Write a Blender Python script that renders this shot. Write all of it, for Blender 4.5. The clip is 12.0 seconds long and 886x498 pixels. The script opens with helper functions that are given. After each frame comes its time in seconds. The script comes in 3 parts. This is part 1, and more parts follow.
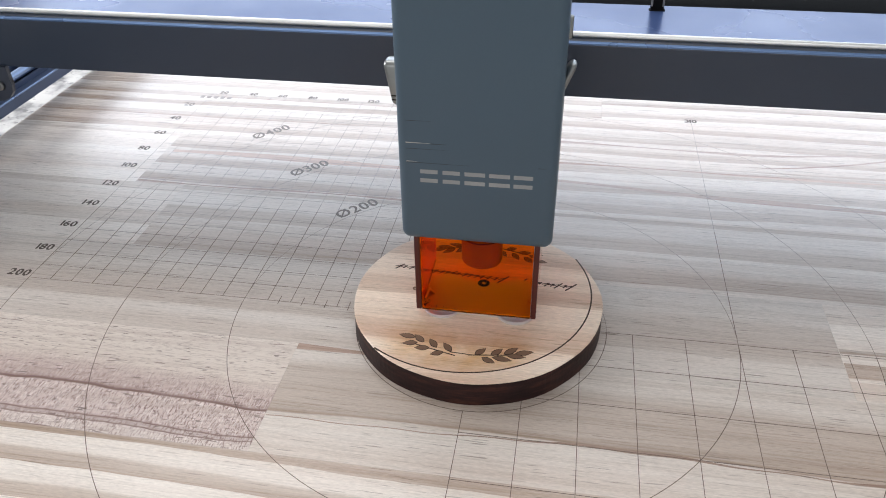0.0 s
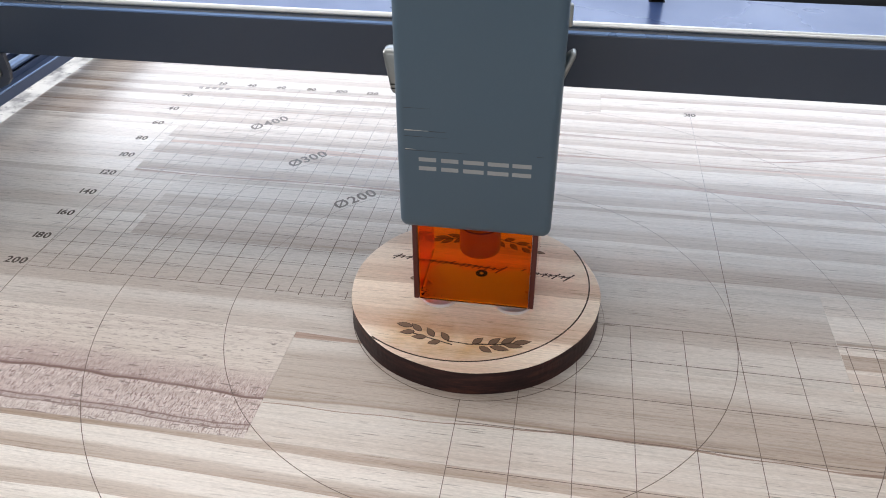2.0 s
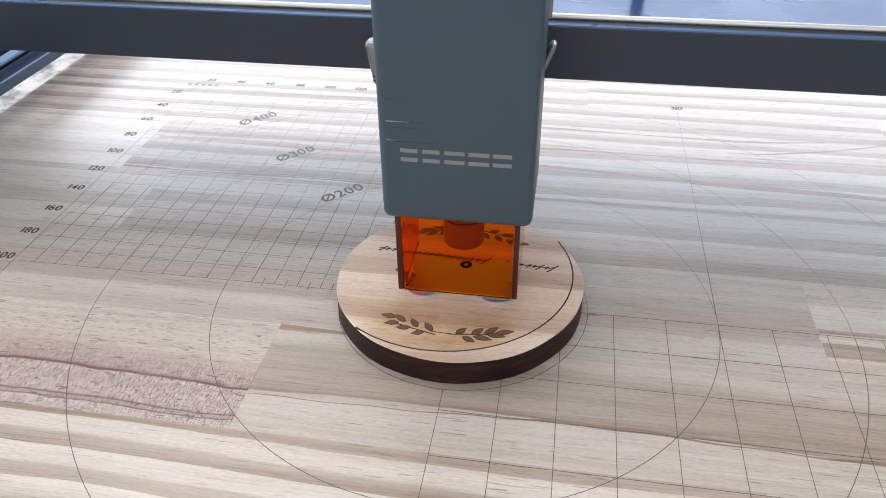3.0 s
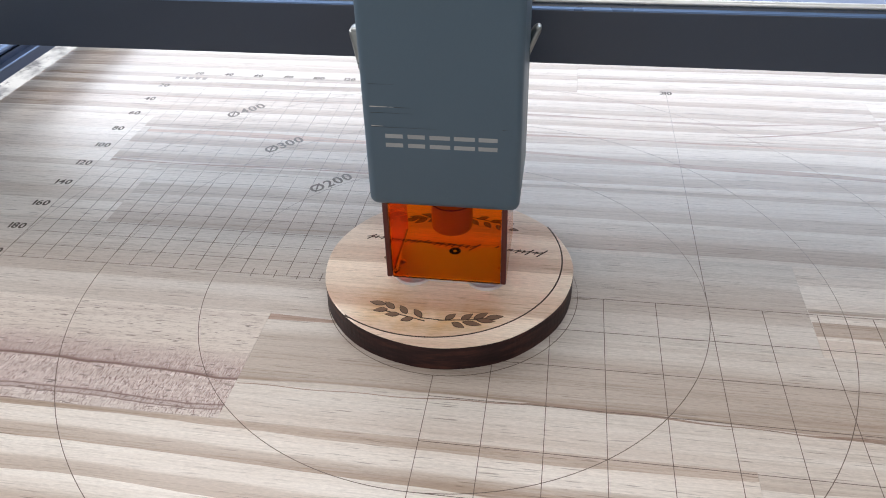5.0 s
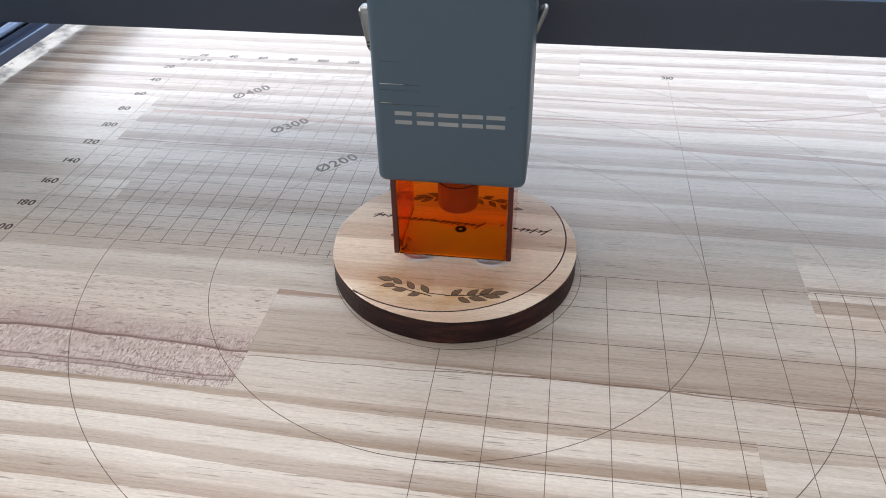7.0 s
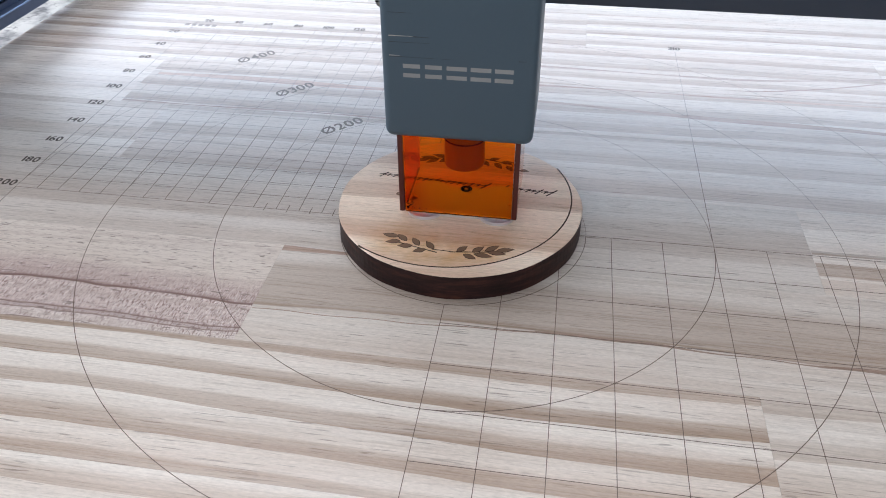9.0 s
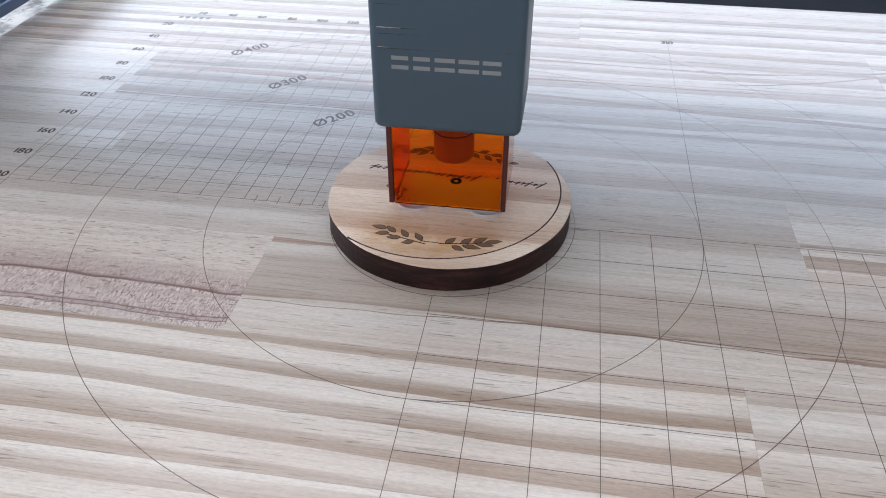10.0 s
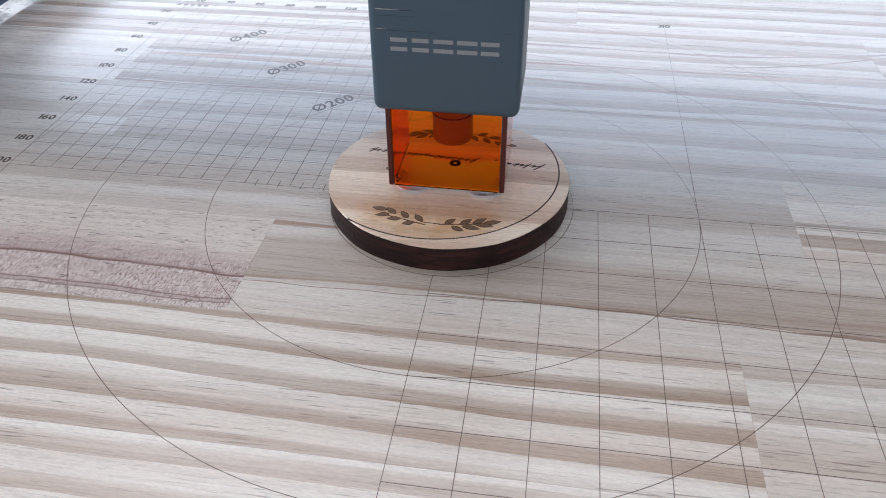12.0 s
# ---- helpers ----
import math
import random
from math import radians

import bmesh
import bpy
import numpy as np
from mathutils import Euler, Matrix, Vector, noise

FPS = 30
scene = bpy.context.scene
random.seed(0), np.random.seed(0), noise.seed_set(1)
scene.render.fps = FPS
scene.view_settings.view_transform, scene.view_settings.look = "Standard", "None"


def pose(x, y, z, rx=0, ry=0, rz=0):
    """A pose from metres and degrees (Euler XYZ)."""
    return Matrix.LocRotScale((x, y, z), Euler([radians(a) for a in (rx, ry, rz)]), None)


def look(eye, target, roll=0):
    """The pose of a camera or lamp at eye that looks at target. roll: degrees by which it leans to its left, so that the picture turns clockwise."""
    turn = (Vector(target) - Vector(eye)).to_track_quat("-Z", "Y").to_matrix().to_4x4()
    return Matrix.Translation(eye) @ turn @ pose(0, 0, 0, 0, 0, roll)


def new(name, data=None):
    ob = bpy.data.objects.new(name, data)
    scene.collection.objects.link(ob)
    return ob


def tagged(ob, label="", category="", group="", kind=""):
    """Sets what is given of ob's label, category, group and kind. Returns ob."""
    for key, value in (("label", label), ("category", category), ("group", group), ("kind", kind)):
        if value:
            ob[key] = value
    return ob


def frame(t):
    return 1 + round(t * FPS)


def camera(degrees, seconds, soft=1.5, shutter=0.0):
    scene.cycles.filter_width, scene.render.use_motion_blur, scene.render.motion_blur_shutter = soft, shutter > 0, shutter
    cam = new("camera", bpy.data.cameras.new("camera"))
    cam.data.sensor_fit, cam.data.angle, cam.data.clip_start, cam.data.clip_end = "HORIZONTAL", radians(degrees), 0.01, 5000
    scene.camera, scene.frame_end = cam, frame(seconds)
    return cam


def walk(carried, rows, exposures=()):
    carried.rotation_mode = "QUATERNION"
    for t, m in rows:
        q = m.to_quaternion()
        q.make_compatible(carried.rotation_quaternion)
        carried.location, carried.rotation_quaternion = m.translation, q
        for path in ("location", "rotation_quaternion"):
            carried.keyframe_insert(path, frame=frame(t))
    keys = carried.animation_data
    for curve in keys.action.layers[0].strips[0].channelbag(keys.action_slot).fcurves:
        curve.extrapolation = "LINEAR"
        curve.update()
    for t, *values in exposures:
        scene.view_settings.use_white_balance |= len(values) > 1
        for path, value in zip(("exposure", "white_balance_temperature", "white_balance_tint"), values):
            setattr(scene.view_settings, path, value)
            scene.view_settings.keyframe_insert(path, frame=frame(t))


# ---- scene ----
cam = camera(58.95, 12.0, soft=1.0)
PATH = [
    (0, (0.02808, -0.24244, 0.20377), (-0.02931, 0.08151, -0.02373), -0.98),
    (0.5, (0.03055, -0.24549, 0.20142), (-0.02668, 0.07845, -0.02616), -0.64),
    (1, (0.02492, -0.24334, 0.20546), (-0.03227, 0.08072, -0.02196), -0.41),
    (1.5, (0.02595, -0.24485, 0.20137), (-0.03102, 0.07905, -0.02632), -0.39),
    (2, (0.02818, -0.24387, 0.20073), (-0.02798, 0.07970, -0.02763), -0.49),
    (2.5, (0.03454, -0.24395, 0.19952), (-0.02097, 0.07970, -0.02889), -0.63),
    (3, (0.03414, -0.24626, 0.19932), (-0.02101, 0.07722, -0.02942), -0.77),
    (4.8, (0.03612, -0.24682, 0.19386), (-0.01863, 0.07506, -0.03721), -1.67),
    (5, (0.03758, -0.24681, 0.19594), (-0.01594, 0.07544, -0.03492), -1.64),
    (5.5, (0.03873, -0.25012, 0.19503), (-0.01359, 0.07183, -0.03650), -1.68),
    (6, (0.03665, -0.25100, 0.19379), (-0.01497, 0.07024, -0.03889), -1.60),
    (6.5, (0.04037, -0.25391, 0.19508), (-0.01078, 0.06673, -0.03852), -1.36),
    (7, (0.03462, -0.25449, 0.19493), (-0.01646, 0.06516, -0.04004), -1.06),
    (9, (0.03335, -0.26157, 0.18569), (-0.01701, 0.05433, -0.05445), -0.25),
    (9.5, (0.03462, -0.26345, 0.18856), (-0.01573, 0.05189, -0.05231), -0.18),
    (10, (0.03774, -0.26265, 0.18511), (-0.01226, 0.05196, -0.05680), -0.07),
    (10.5, (0.03627, -0.26504, 0.18478), (-0.01328, 0.04893, -0.05805), -0.05),
    (11, (0.03548, -0.26551, 0.18631), (-0.01407, 0.04768, -0.05754), -0.20),
    (11.5, (0.03726, -0.26715, 0.18430), (-0.01185, 0.04548, -0.06034), -0.28),
    (12, (0.03789, -0.26749, 0.18397), (-0.01084, 0.04444, -0.06164), -0.41),
]
walk(cam, [(t, look(eye, target, roll)) for t, eye, target, roll in PATH],
     [(0, -0.04, 6400, 10), (7, -0.13, 6420, 10), (9, -0.22, 6080, 10), (12, -0.28, 5920, 10)])

# ---- daylight of a white room: windows, a skylight and an added south fill ----
def area(name, size_x, size_y, eye, target, power, colour):
    data = bpy.data.lights.new(name, "AREA")
    data.shape, data.size, data.size_y = "RECTANGLE", size_x, size_y
    data.energy, data.color = power, colour
    ob = new(name, data)
    ob.matrix_world = look(eye, target)
    return ob


world = bpy.data.worlds.new("sky")
scene.world = world
world.use_nodes = True
wn = world.node_tree.nodes
sky = wn.new("ShaderNodeTexSky")
sky.sky_type = "NISHITA"
sky.sun_disc = False
sky.sun_elevation, sky.sun_rotation = radians(50), radians(-60)
wn["Background"].inputs["Strength"].default_value = 0.1
world.node_tree.links.new(sky.outputs["Color"], wn["Background"].inputs["Color"])
scene.view_settings.exposure = 0.0

area("north_window_light", 2.5, 0.48, (-0.05, 1.5, 0.67), (-0.05, 0, 0.52), 13.2, (0.79, 0.875, 1.0))
area("west_window_light", 1.3, 0.56, (-1.62, 0.35, 0.80), (0, 0.1, 0.05), 23, (1.0, 0.975, 0.96))
# fill added behind the camera to brighten the near board; no window known there
area("south_fill_light", 1.8, 0.8, (0.1, -1.62, 1.05), (0, 0, 0.2), 9.5, (1.0, 0.95, 0.90))
area("skylight", 1.5, 0.7, (-0.35, 0.72, 1.56), (-0.35, 0.67, 0), 13, (1.0, 0.955, 0.915))


# ---- materials ----
class Net:
    """A node material under construction."""

    def __init__(self, name):
        self.mat = bpy.data.materials.new(name)
        self.mat.use_nodes = True
        self.tree = self.mat.node_tree
        self.bsdf = self.tree.nodes["Principled BSDF"]

    def node(self, kind, **settings):
        n = self.tree.nodes.new(kind)
        for key, value in settings.items():
            if key == "operation":
                n.operation = value
            elif key == "blend_type":
                n.blend_type = value
            elif key == "data_type":
                n.data_type = value
        return n

    def link(self, a, b):
        self.tree.links.new(a, b)

    def math(self, op, a, b=None, clamp=False):
        n = self.node("ShaderNodeMath", operation=op)
        n.use_clamp = clamp
        for k, v in enumerate((a, b)):
            if v is None:
                continue
            if isinstance(v, (int, float)):
                n.inputs[k].default_value = v
            else:
                self.link(v, n.inputs[k])
        return n.outputs[0]

    def coords(self, scale=(1, 1, 1), shift=None):
        tc = self.node("ShaderNodeTexCoord")
        mp = self.node("ShaderNodeMapping")
        mp.inputs["Scale"].default_value = scale
        self.link(tc.outputs["Object"], mp.inputs["Vector"])
        if shift is not None:
            add = self.node("ShaderNodeVectorMath", operation="ADD")
            self.link(mp.outputs[0], add.inputs[0])
            self.link(shift, add.inputs[1])
            return add.outputs[0]
        return mp.outputs[0]

    def noise(self, vector, scale, detail=3.0, rough=0.55):
        n = self.node("ShaderNodeTexNoise")
        n.inputs["Scale"].default_value, n.inputs["Detail"].default_value = scale, detail
        n.inputs["Roughness"].default_value = rough
        self.link(vector, n.inputs["Vector"])
        return n.outputs["Fac"]

    def ramp(self, fac, stops):
        n = self.node("ShaderNodeValToRGB")
        e = n.color_ramp.elements
        while len(e) < len(stops):
            e.new(0.5)
        for el, (p, c) in zip(e, stops):
            el.position = p
            el.color = (c, c, c, 1) if isinstance(c, (int, float)) else (*c, 1)
        self.link(fac, n.inputs["Fac"])
        return n.outputs["Color"]

    def mix(self, fac, a, b, blend="MIX"):
        n = self.node("ShaderNodeMix", data_type="RGBA", blend_type=blend)
        socks = (n.inputs[0], n.inputs[6], n.inputs[7])
        for sock, v in zip(socks, (fac, a, b)):
            if isinstance(v, (int, float)):
                sock.default_value = v
            elif isinstance(v, tuple):
                sock.default_value = (*v, 1)
            else:
                self.link(v, sock)
        return n.outputs[2]

    def bump(self, height, strength, distance=0.0004):
        n = self.node("ShaderNodeBump")
        n.inputs["Strength"].default_value, n.inputs["Distance"].default_value = strength, distance
        self.link(height, n.inputs["Height"])
        self.link(n.outputs[0], self.bsdf.inputs["Normal"])

    def put(self, **values):
        for key, v in values.items():
            sock = self.bsdf.inputs[{"color": "Base Color", "rough": "Roughness", "metal": "Metallic", "ior": "IOR",
                                     "transmission": "Transmission Weight", "coat": "Coat Weight", "coat_rough": "Coat Roughness",
                                     "spec": "Specular IOR Level"}[key]]
            if isinstance(v, (int, float)):
                sock.default_value = v
            elif isinstance(v, tuple):
                sock.default_value = (*v, 1)
            else:
                self.link(v, sock)
        return self.mat


def pine(name, light, dark, fleck, stain=(0.60, 0.47, 0.385), spread=45, much=0.4, gloss=0.32, brushed=1.0):
    """Sawn pine: growth bands across y, stretched along x. An object's colour sets tone, band width, phase and contrast."""
    n = Net(name)
    info = n.node("ShaderNodeObjectInfo")
    sep = n.node("ShaderNodeSeparateColor")
    n.link(info.outputs["Color"], sep.inputs[0])
    tone, width, phase = (sep.outputs[k] for k in range(3))
    contrast = info.outputs["Alpha"]
    comb = n.node("ShaderNodeCombineXYZ")
    far = n.math("MULTIPLY", info.outputs["Random"], 37.0)
    n.link(far, comb.inputs[0])
    n.link(far, comb.inputs[2])
    shift = comb.outputs[0]
    tc = n.node("ShaderNodeTexCoord")
    xyz = n.node("ShaderNodeSeparateXYZ")
    n.link(tc.outputs["Object"], xyz.inputs[0])
    # long slow waver of the bands, and a smaller one
    slow = n.noise(n.coords((2.6, 9, 2.6), shift), 1.0, 1.5, 0.45)
    quick = n.noise(n.coords((14, 60, 14), shift), 1.0, 3.0, 0.5)
    y = n.math("ADD", xyz.outputs[1], n.math("MULTIPLY", n.math("SUBTRACT", slow, 0.5), 0.018))
    y = n.math("ADD", y, n.math("MULTIPLY", n.math("SUBTRACT", quick, 0.5), 0.004))
    t = n.math("FRACT", n.math("ADD", n.math("DIVIDE", y, n.math("MULTIPLY", width, 0.1)), phase))
    band = n.ramp(t, [(0.0, 0.0), (0.012, 1.0), (0.03, 0.86), (0.12, 0.92), (0.38, 0.74), (0.47, 0.22), (0.8, 0.0)])
    # streaks inside the bands: soft wide ones and thin sharp ones
    streak = n.ramp(n.noise(n.coords((2.2, 130, 2.2), shift), 1.0, 4.0, 0.62), [(0.44, 0.0), (0.64, 1.0)])
    thin = n.ramp(n.noise(n.coords((7, 520, 7), shift), 1.0, 3.0, 0.6), [(0.56, 0.0), (0.70, 1.0)])
    fine = n.noise(n.coords((40, 1700, 40), shift), 1.0, 3.0, 0.65)
    grain = n.noise(n.coords((420, 1700, 420), shift), 1.0, 2.0, 0.65)
    amount = n.math("MULTIPLY", n.math("ADD", n.math("MULTIPLY", band, 0.80), n.math("MULTIPLY", streak, 0.36)), contrast, True)
    amount = n.math("ADD", amount, n.math("MULTIPLY", thin, 0.11 * brushed), True)
    col = n.mix(amount, light, dark)
    pink = n.ramp(n.noise(n.coords((spread / 18, spread, spread / 18) if spread > 40 else (spread, spread, spread), shift), 1.0, 2.0), [(0.45, 0.0), (0.72, 1.0)])
    col = n.mix(n.math("MULTIPLY", pink, much), col, stain)
    # dark resin flecks, short and thin, in loose drifts
    where = n.ramp(n.noise(n.coords((9, 60, 9), shift), 1.0, 2.0), [(0.37, 0.0), (0.57, 1.0)])
    flecks = n.ramp(n.noise(n.coords((75, 1500, 75), shift), 1.0, 1.0, 0.4), [(0.665, 0.0), (0.72, 1.0)])
    col = n.mix(n.math("MULTIPLY", n.math("MULTIPLY", flecks, where), 0.3 + 0.34 * brushed), col, fleck)
    long_flecks = n.ramp(n.noise(n.coords((34, 900, 34), shift), 1.0, 2.0, 0.5), [(0.70, 0.0), (0.76, 1.0)])
    col = n.mix(n.math("MULTIPLY", long_flecks, 0.2 + 0.28 * brushed), col, fleck)
    val = n.math("ADD", 0.91 - 0.11 * brushed, n.math("MULTIPLY", fine, 0.22 * brushed))
    val = n.math("ADD", val, n.math("MULTIPLY", n.math("SUBTRACT", grain, 0.5), 0.42))
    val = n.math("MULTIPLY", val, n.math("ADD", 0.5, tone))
    hsv = n.node("ShaderNodeHueSaturation")
    n.link(col, hsv.inputs["Color"])
    n.link(val, hsv.inputs["Value"])
    n.put(color=hsv.outputs[0], rough=n.ramp(fine, [(0.3, 0.24), (0.7, 0.34)]), ior=1.48, coat=gloss, coat_rough=0.17)
    n.bump(n.math("ADD", fine, n.math("MULTIPLY", grain, 0.5)), 0.12, 0.0002)
    return n.mat


def dashed_wood(name):
    """A darker, red-brown stave: wavy growth lines, and below them many short pores across the grain."""
    n = Net(name)
    tc = n.node("ShaderNodeTexCoord")
    xyz = n.node("ShaderNodeSeparateXYZ")
    n.link(tc.outputs["Object"], xyz.inputs[0])
    slow = n.noise(n.coords((15, 10, 15)), 1.0, 1.5)
    quick = n.noise(n.coords((55, 40, 55)), 1.0, 2.5, 0.6)
    y = n.math("ADD", xyz.outputs[1], n.math("MULTIPLY", n.math("SUBTRACT", slow, 0.5), 0.010))
    y = n.math("ADD", y, n.math("MULTIPLY", n.math("SUBTRACT", quick, 0.5), 0.0026))
    t = n.math("DIVIDE", n.math("ADD", y, 0.0275), 0.055, True)
    col = n.ramp(t, [(0.0, (0.66, 0.58, 0.54)), (0.12, (0.66, 0.57, 0.53)), (0.15, (0.60, 0.49, 0.46)), (0.37, (0.64, 0.53, 0.49)),
                     (0.405, (0.52, 0.40, 0.37)), (0.52, (0.58, 0.47, 0.43)), (0.64, (0.70, 0.62, 0.55)), (1.0, (0.74, 0.67, 0.60))])
    hatch = n.ramp(t, [(0.0, 0.7), (0.36, 1.0), (0.42, 0.75), (0.52, 0.5), (0.68, 0.0)])
    patch = n.noise(n.coords((90, 160, 90)), 1.0, 2.0)
    pores = n.ramp(n.noise(n.coords((2100, 520, 900)), 1.0, 2.0, 0.6), [(0.52, 0.0), (0.58, 1.0)])
    col = n.mix(n.math("MULTIPLY", n.math("MULTIPLY", pores, hatch), n.math("ADD", patch, 0.35), True), col, (0.20, 0.11, 0.10))
    pale = n.ramp(n.noise(n.coords((1900, 330, 300)), 1.0, 2.0, 0.6), [(0.50, 0.0), (0.66, 1.0)])
    col = n.mix(n.math("MULTIPLY", n.math("MULTIPLY", pale, hatch), 0.6), col, (0.92, 0.86, 0.83))
    dash = n.ramp(n.noise(n.coords((190, 1700, 190)), 1.0, 1.0, 0.4), [(0.67, 0.0), (0.71, 1.0)])
    col = n.mix(n.math("MULTIPLY", dash, 0.75), col, (0.11, 0.07, 0.06))
    streak = n.ramp(n.noise(n.coords((5, 330, 5)), 1.0, 5.0, 0.65), [(0.47, 0.0), (0.68, 1.0)])
    col = n.mix(n.math("MULTIPLY", streak, 0.42), col, (0.42, 0.32, 0.28))
    fine = n.noise(n.coords((300, 2100, 300)), 1.0, 2.0, 0.65)
    col = n.mix(n.ramp(fine, [(0.34, 0.5), (0.50, 0.0)]), col, (0.36, 0.28, 0.25))
    lines = n.ramp(t, [(0.0, 0.8), (0.012, 0.7), (0.02, 0.0), (0.098, 0.0), (0.102, 0.9), (0.112, 0.3), (0.134, 0.25), (0.140, 0.9), (0.150, 0.2),
                       (0.165, 0.0), (0.374, 0.0), (0.381, 0.95), (0.394, 0.8), (0.404, 0.3), (0.43, 0.0)])
    worn = n.noise(n.coords((45, 300, 45)), 1.0, 3.0, 0.6)
    col = n.mix(n.math("MULTIPLY", n.math("MULTIPLY", lines, n.math("ADD", worn, 0.6)), 1.0, True), col, (0.19, 0.105, 0.09))
    n.put(color=col, rough=0.4, ior=1.48, coat=0.32, coat_rough=0.17)
    n.bump(pores, 0.25, 0.0002)
    return n.mat


def painted(name, colour, rough, speck=0.08, metal=0.0):
    """Powder-coated or anodised metal with a faint orange-peel grain and wear."""
    n = Net(name)
    fine = n.noise(n.coords((1500, 1500, 1500)), 1.0, 2.0)
    wide = n.noise(n.coords((25, 25, 25)), 1.0, 3.0)
    dark = tuple(c * (1 - speck * 2) for c in colour)
    col = n.mix(n.math("ADD", n.math("MULTIPLY", fine, 0.5), n.math("MULTIPLY", wide, 0.5)), dark, colour)
    n.put(color=col, rough=n.ramp(wide, [(0.3, rough - 0.05), (0.7, rough + 0.07)]), metal=metal)
    n.bump(fine, 0.08, 0.0001)
    return n.mat


def plain(name, colour, rough, metal=0.0, gloss=0.0):
    n = Net(name)
    wide = n.noise(n.coords((220, 220, 220)), 1.0, 4.0)
    n.put(color=n.mix(wide, tuple(c * 0.75 for c in colour), colour), rough=rough, metal=metal, coat=gloss, coat_rough=0.17)
    return n.mat


STAVE = pine("pine_stave", (0.84, 0.785, 0.725), (0.40, 0.30, 0.23), (0.12, 0.075, 0.055), brushed=0.65)
STREAK = pine("streak_pine", (0.66, 0.49, 0.40), (0.38, 0.235, 0.175), (0.12, 0.075, 0.055), brushed=0.8)
DARK_STAVE = dashed_wood("red_brown_stave")
def toast(mat, ring, radius, spots, reach, tint):
    """A scorched tan haze round some spots, ending at a burnt ring."""
    tree = mat.node_tree
    bsdf = tree.nodes["Principled BSDF"]
    source = bsdf.inputs["Base Color"].links[0].from_socket
    tc = tree.nodes.new("ShaderNodeTexCoord")

    def near(place, inner, outer):
        d = tree.nodes.new("ShaderNodeVectorMath")
        d.operation = "DISTANCE"
        d.inputs[1].default_value = place
        tree.links.new(tc.outputs["Object"], d.inputs[0])
        m = tree.nodes.new("ShaderNodeMapRange")
        m.interpolation_type = "SMOOTHSTEP"
        for key, v in (("From Min", inner), ("From Max", outer), ("To Min", 1.0), ("To Max", 0.0)):
            m.inputs[key].default_value = v
        tree.links.new(d.outputs["Value"], m.inputs["Value"])
        return m.outputs["Result"]

    def join(op, a, b):
        n = tree.nodes.new("ShaderNodeMath")
        n.operation = op
        tree.links.new(a, n.inputs[0])
        if isinstance(b, float):
            n.inputs[1].default_value = b
        else:
            tree.links.new(b, n.inputs[1])
        return n.outputs[0]

    total = None
    for place in spots:
        one = near(place, 0.0, reach)
        total = one if total is None else join("MAXIMUM", total, one)
    cloud = tree.nodes.new("ShaderNodeTexNoise")
    cloud.inputs["Scale"].default_value = 160
    tree.links.new(tc.outputs["Object"], cloud.inputs["Vector"])
    total = join("MULTIPLY", join("MULTIPLY", total, near(ring, radius - 0.0002, radius)), join("ADD", cloud.outputs["Fac"], 0.35))
    mix = tree.nodes.new("ShaderNodeMix")
    mix.data_type, mix.blend_type = "RGBA", "MULTIPLY"
    tree.links.new(total, mix.inputs[0])
    tree.links.new(source, mix.inputs[6])
    mix.inputs[7].default_value = (*tint, 1)
    tree.links.new(mix.outputs[2], bsdf.inputs["Base Color"])


DISC = pine("disc_pine", (0.86, 0.735, 0.61), (0.53, 0.39, 0.29), (0.20, 0.11, 0.06), (0.60, 0.40, 0.29), 70, 0.75, 0.15, 0.5)
toast(DISC, (-0.0055, 0.0059, 0.0105), 0.0502, [(x, y, 0.0105) for x, y in ((-0.019, -0.031), (-0.008, -0.035), (0.004, -0.036), (0.015, -0.033))], 0.019, (0.74, 0.56, 0.36))
BURNT_LINE = plain("burnt_line", (0.15, 0.105, 0.085), 0.7, gloss=0.32)
# paler line colours imitate the sheen that washes out far lines
MID_LINE = plain("part_paled_line", (0.21, 0.16, 0.135), 0.65, gloss=0.32)
FAINT_LINE = plain("faint_line", (0.31, 0.255, 0.225), 0.6, gloss=0.32)
INK = plain("burnt_numeral", (0.10, 0.075, 0.06), 0.75, gloss=0.2)
SHEEN_INK = plain("sheen_paled_numeral", (0.18, 0.145, 0.125), 0.7, gloss=0.4)
GREY_INK = plain("faint_numeral", (0.36, 0.32, 0.29), 0.7, gloss=0.32)
LEAF = plain("burnt_leaf", (0.21, 0.122, 0.075), 0.75)
LEAF_EDGE = plain("burnt_leaf_edge", (0.055, 0.028, 0.016), 0.75)
HOUSING = painted("slate_paint", (0.066, 0.109, 0.150), 0.42, 0.06)
BEAM = painted("dark_anodised", (0.036, 0.051, 0.082), 0.34, 0.12)
# base and specular tint are coloured blue to stand in for reflected sky
BEAM_TOP = painted("sky_tinted_cover", (0.05, 0.085, 0.21), 0.28, 0.05)
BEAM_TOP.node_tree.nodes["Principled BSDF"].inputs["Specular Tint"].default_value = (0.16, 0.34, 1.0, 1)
# blue shine of the sky is put into the lip's own colour
BEAM_LIP = painted("sky_shine_lip", (0.15, 0.25, 0.46), 0.3, 0.05, 0.5)
# steel whose colour holds the blue of the reflected sky
ROD = painted("sky_tinted_steel", (0.22, 0.30, 0.46), 0.28, 0.08, 0.9)
BRIGHT = painted("edge_highlight", (0.86, 0.88, 0.88), 0.42, 0.05, 1.0)
RAIL = painted("rail_anodised", (0.085, 0.115, 0.19), 0.3, 0.1, 0.6)
STEEL = painted("brushed_steel", (0.33, 0.345, 0.34), 0.33, 0.1, 1.0)
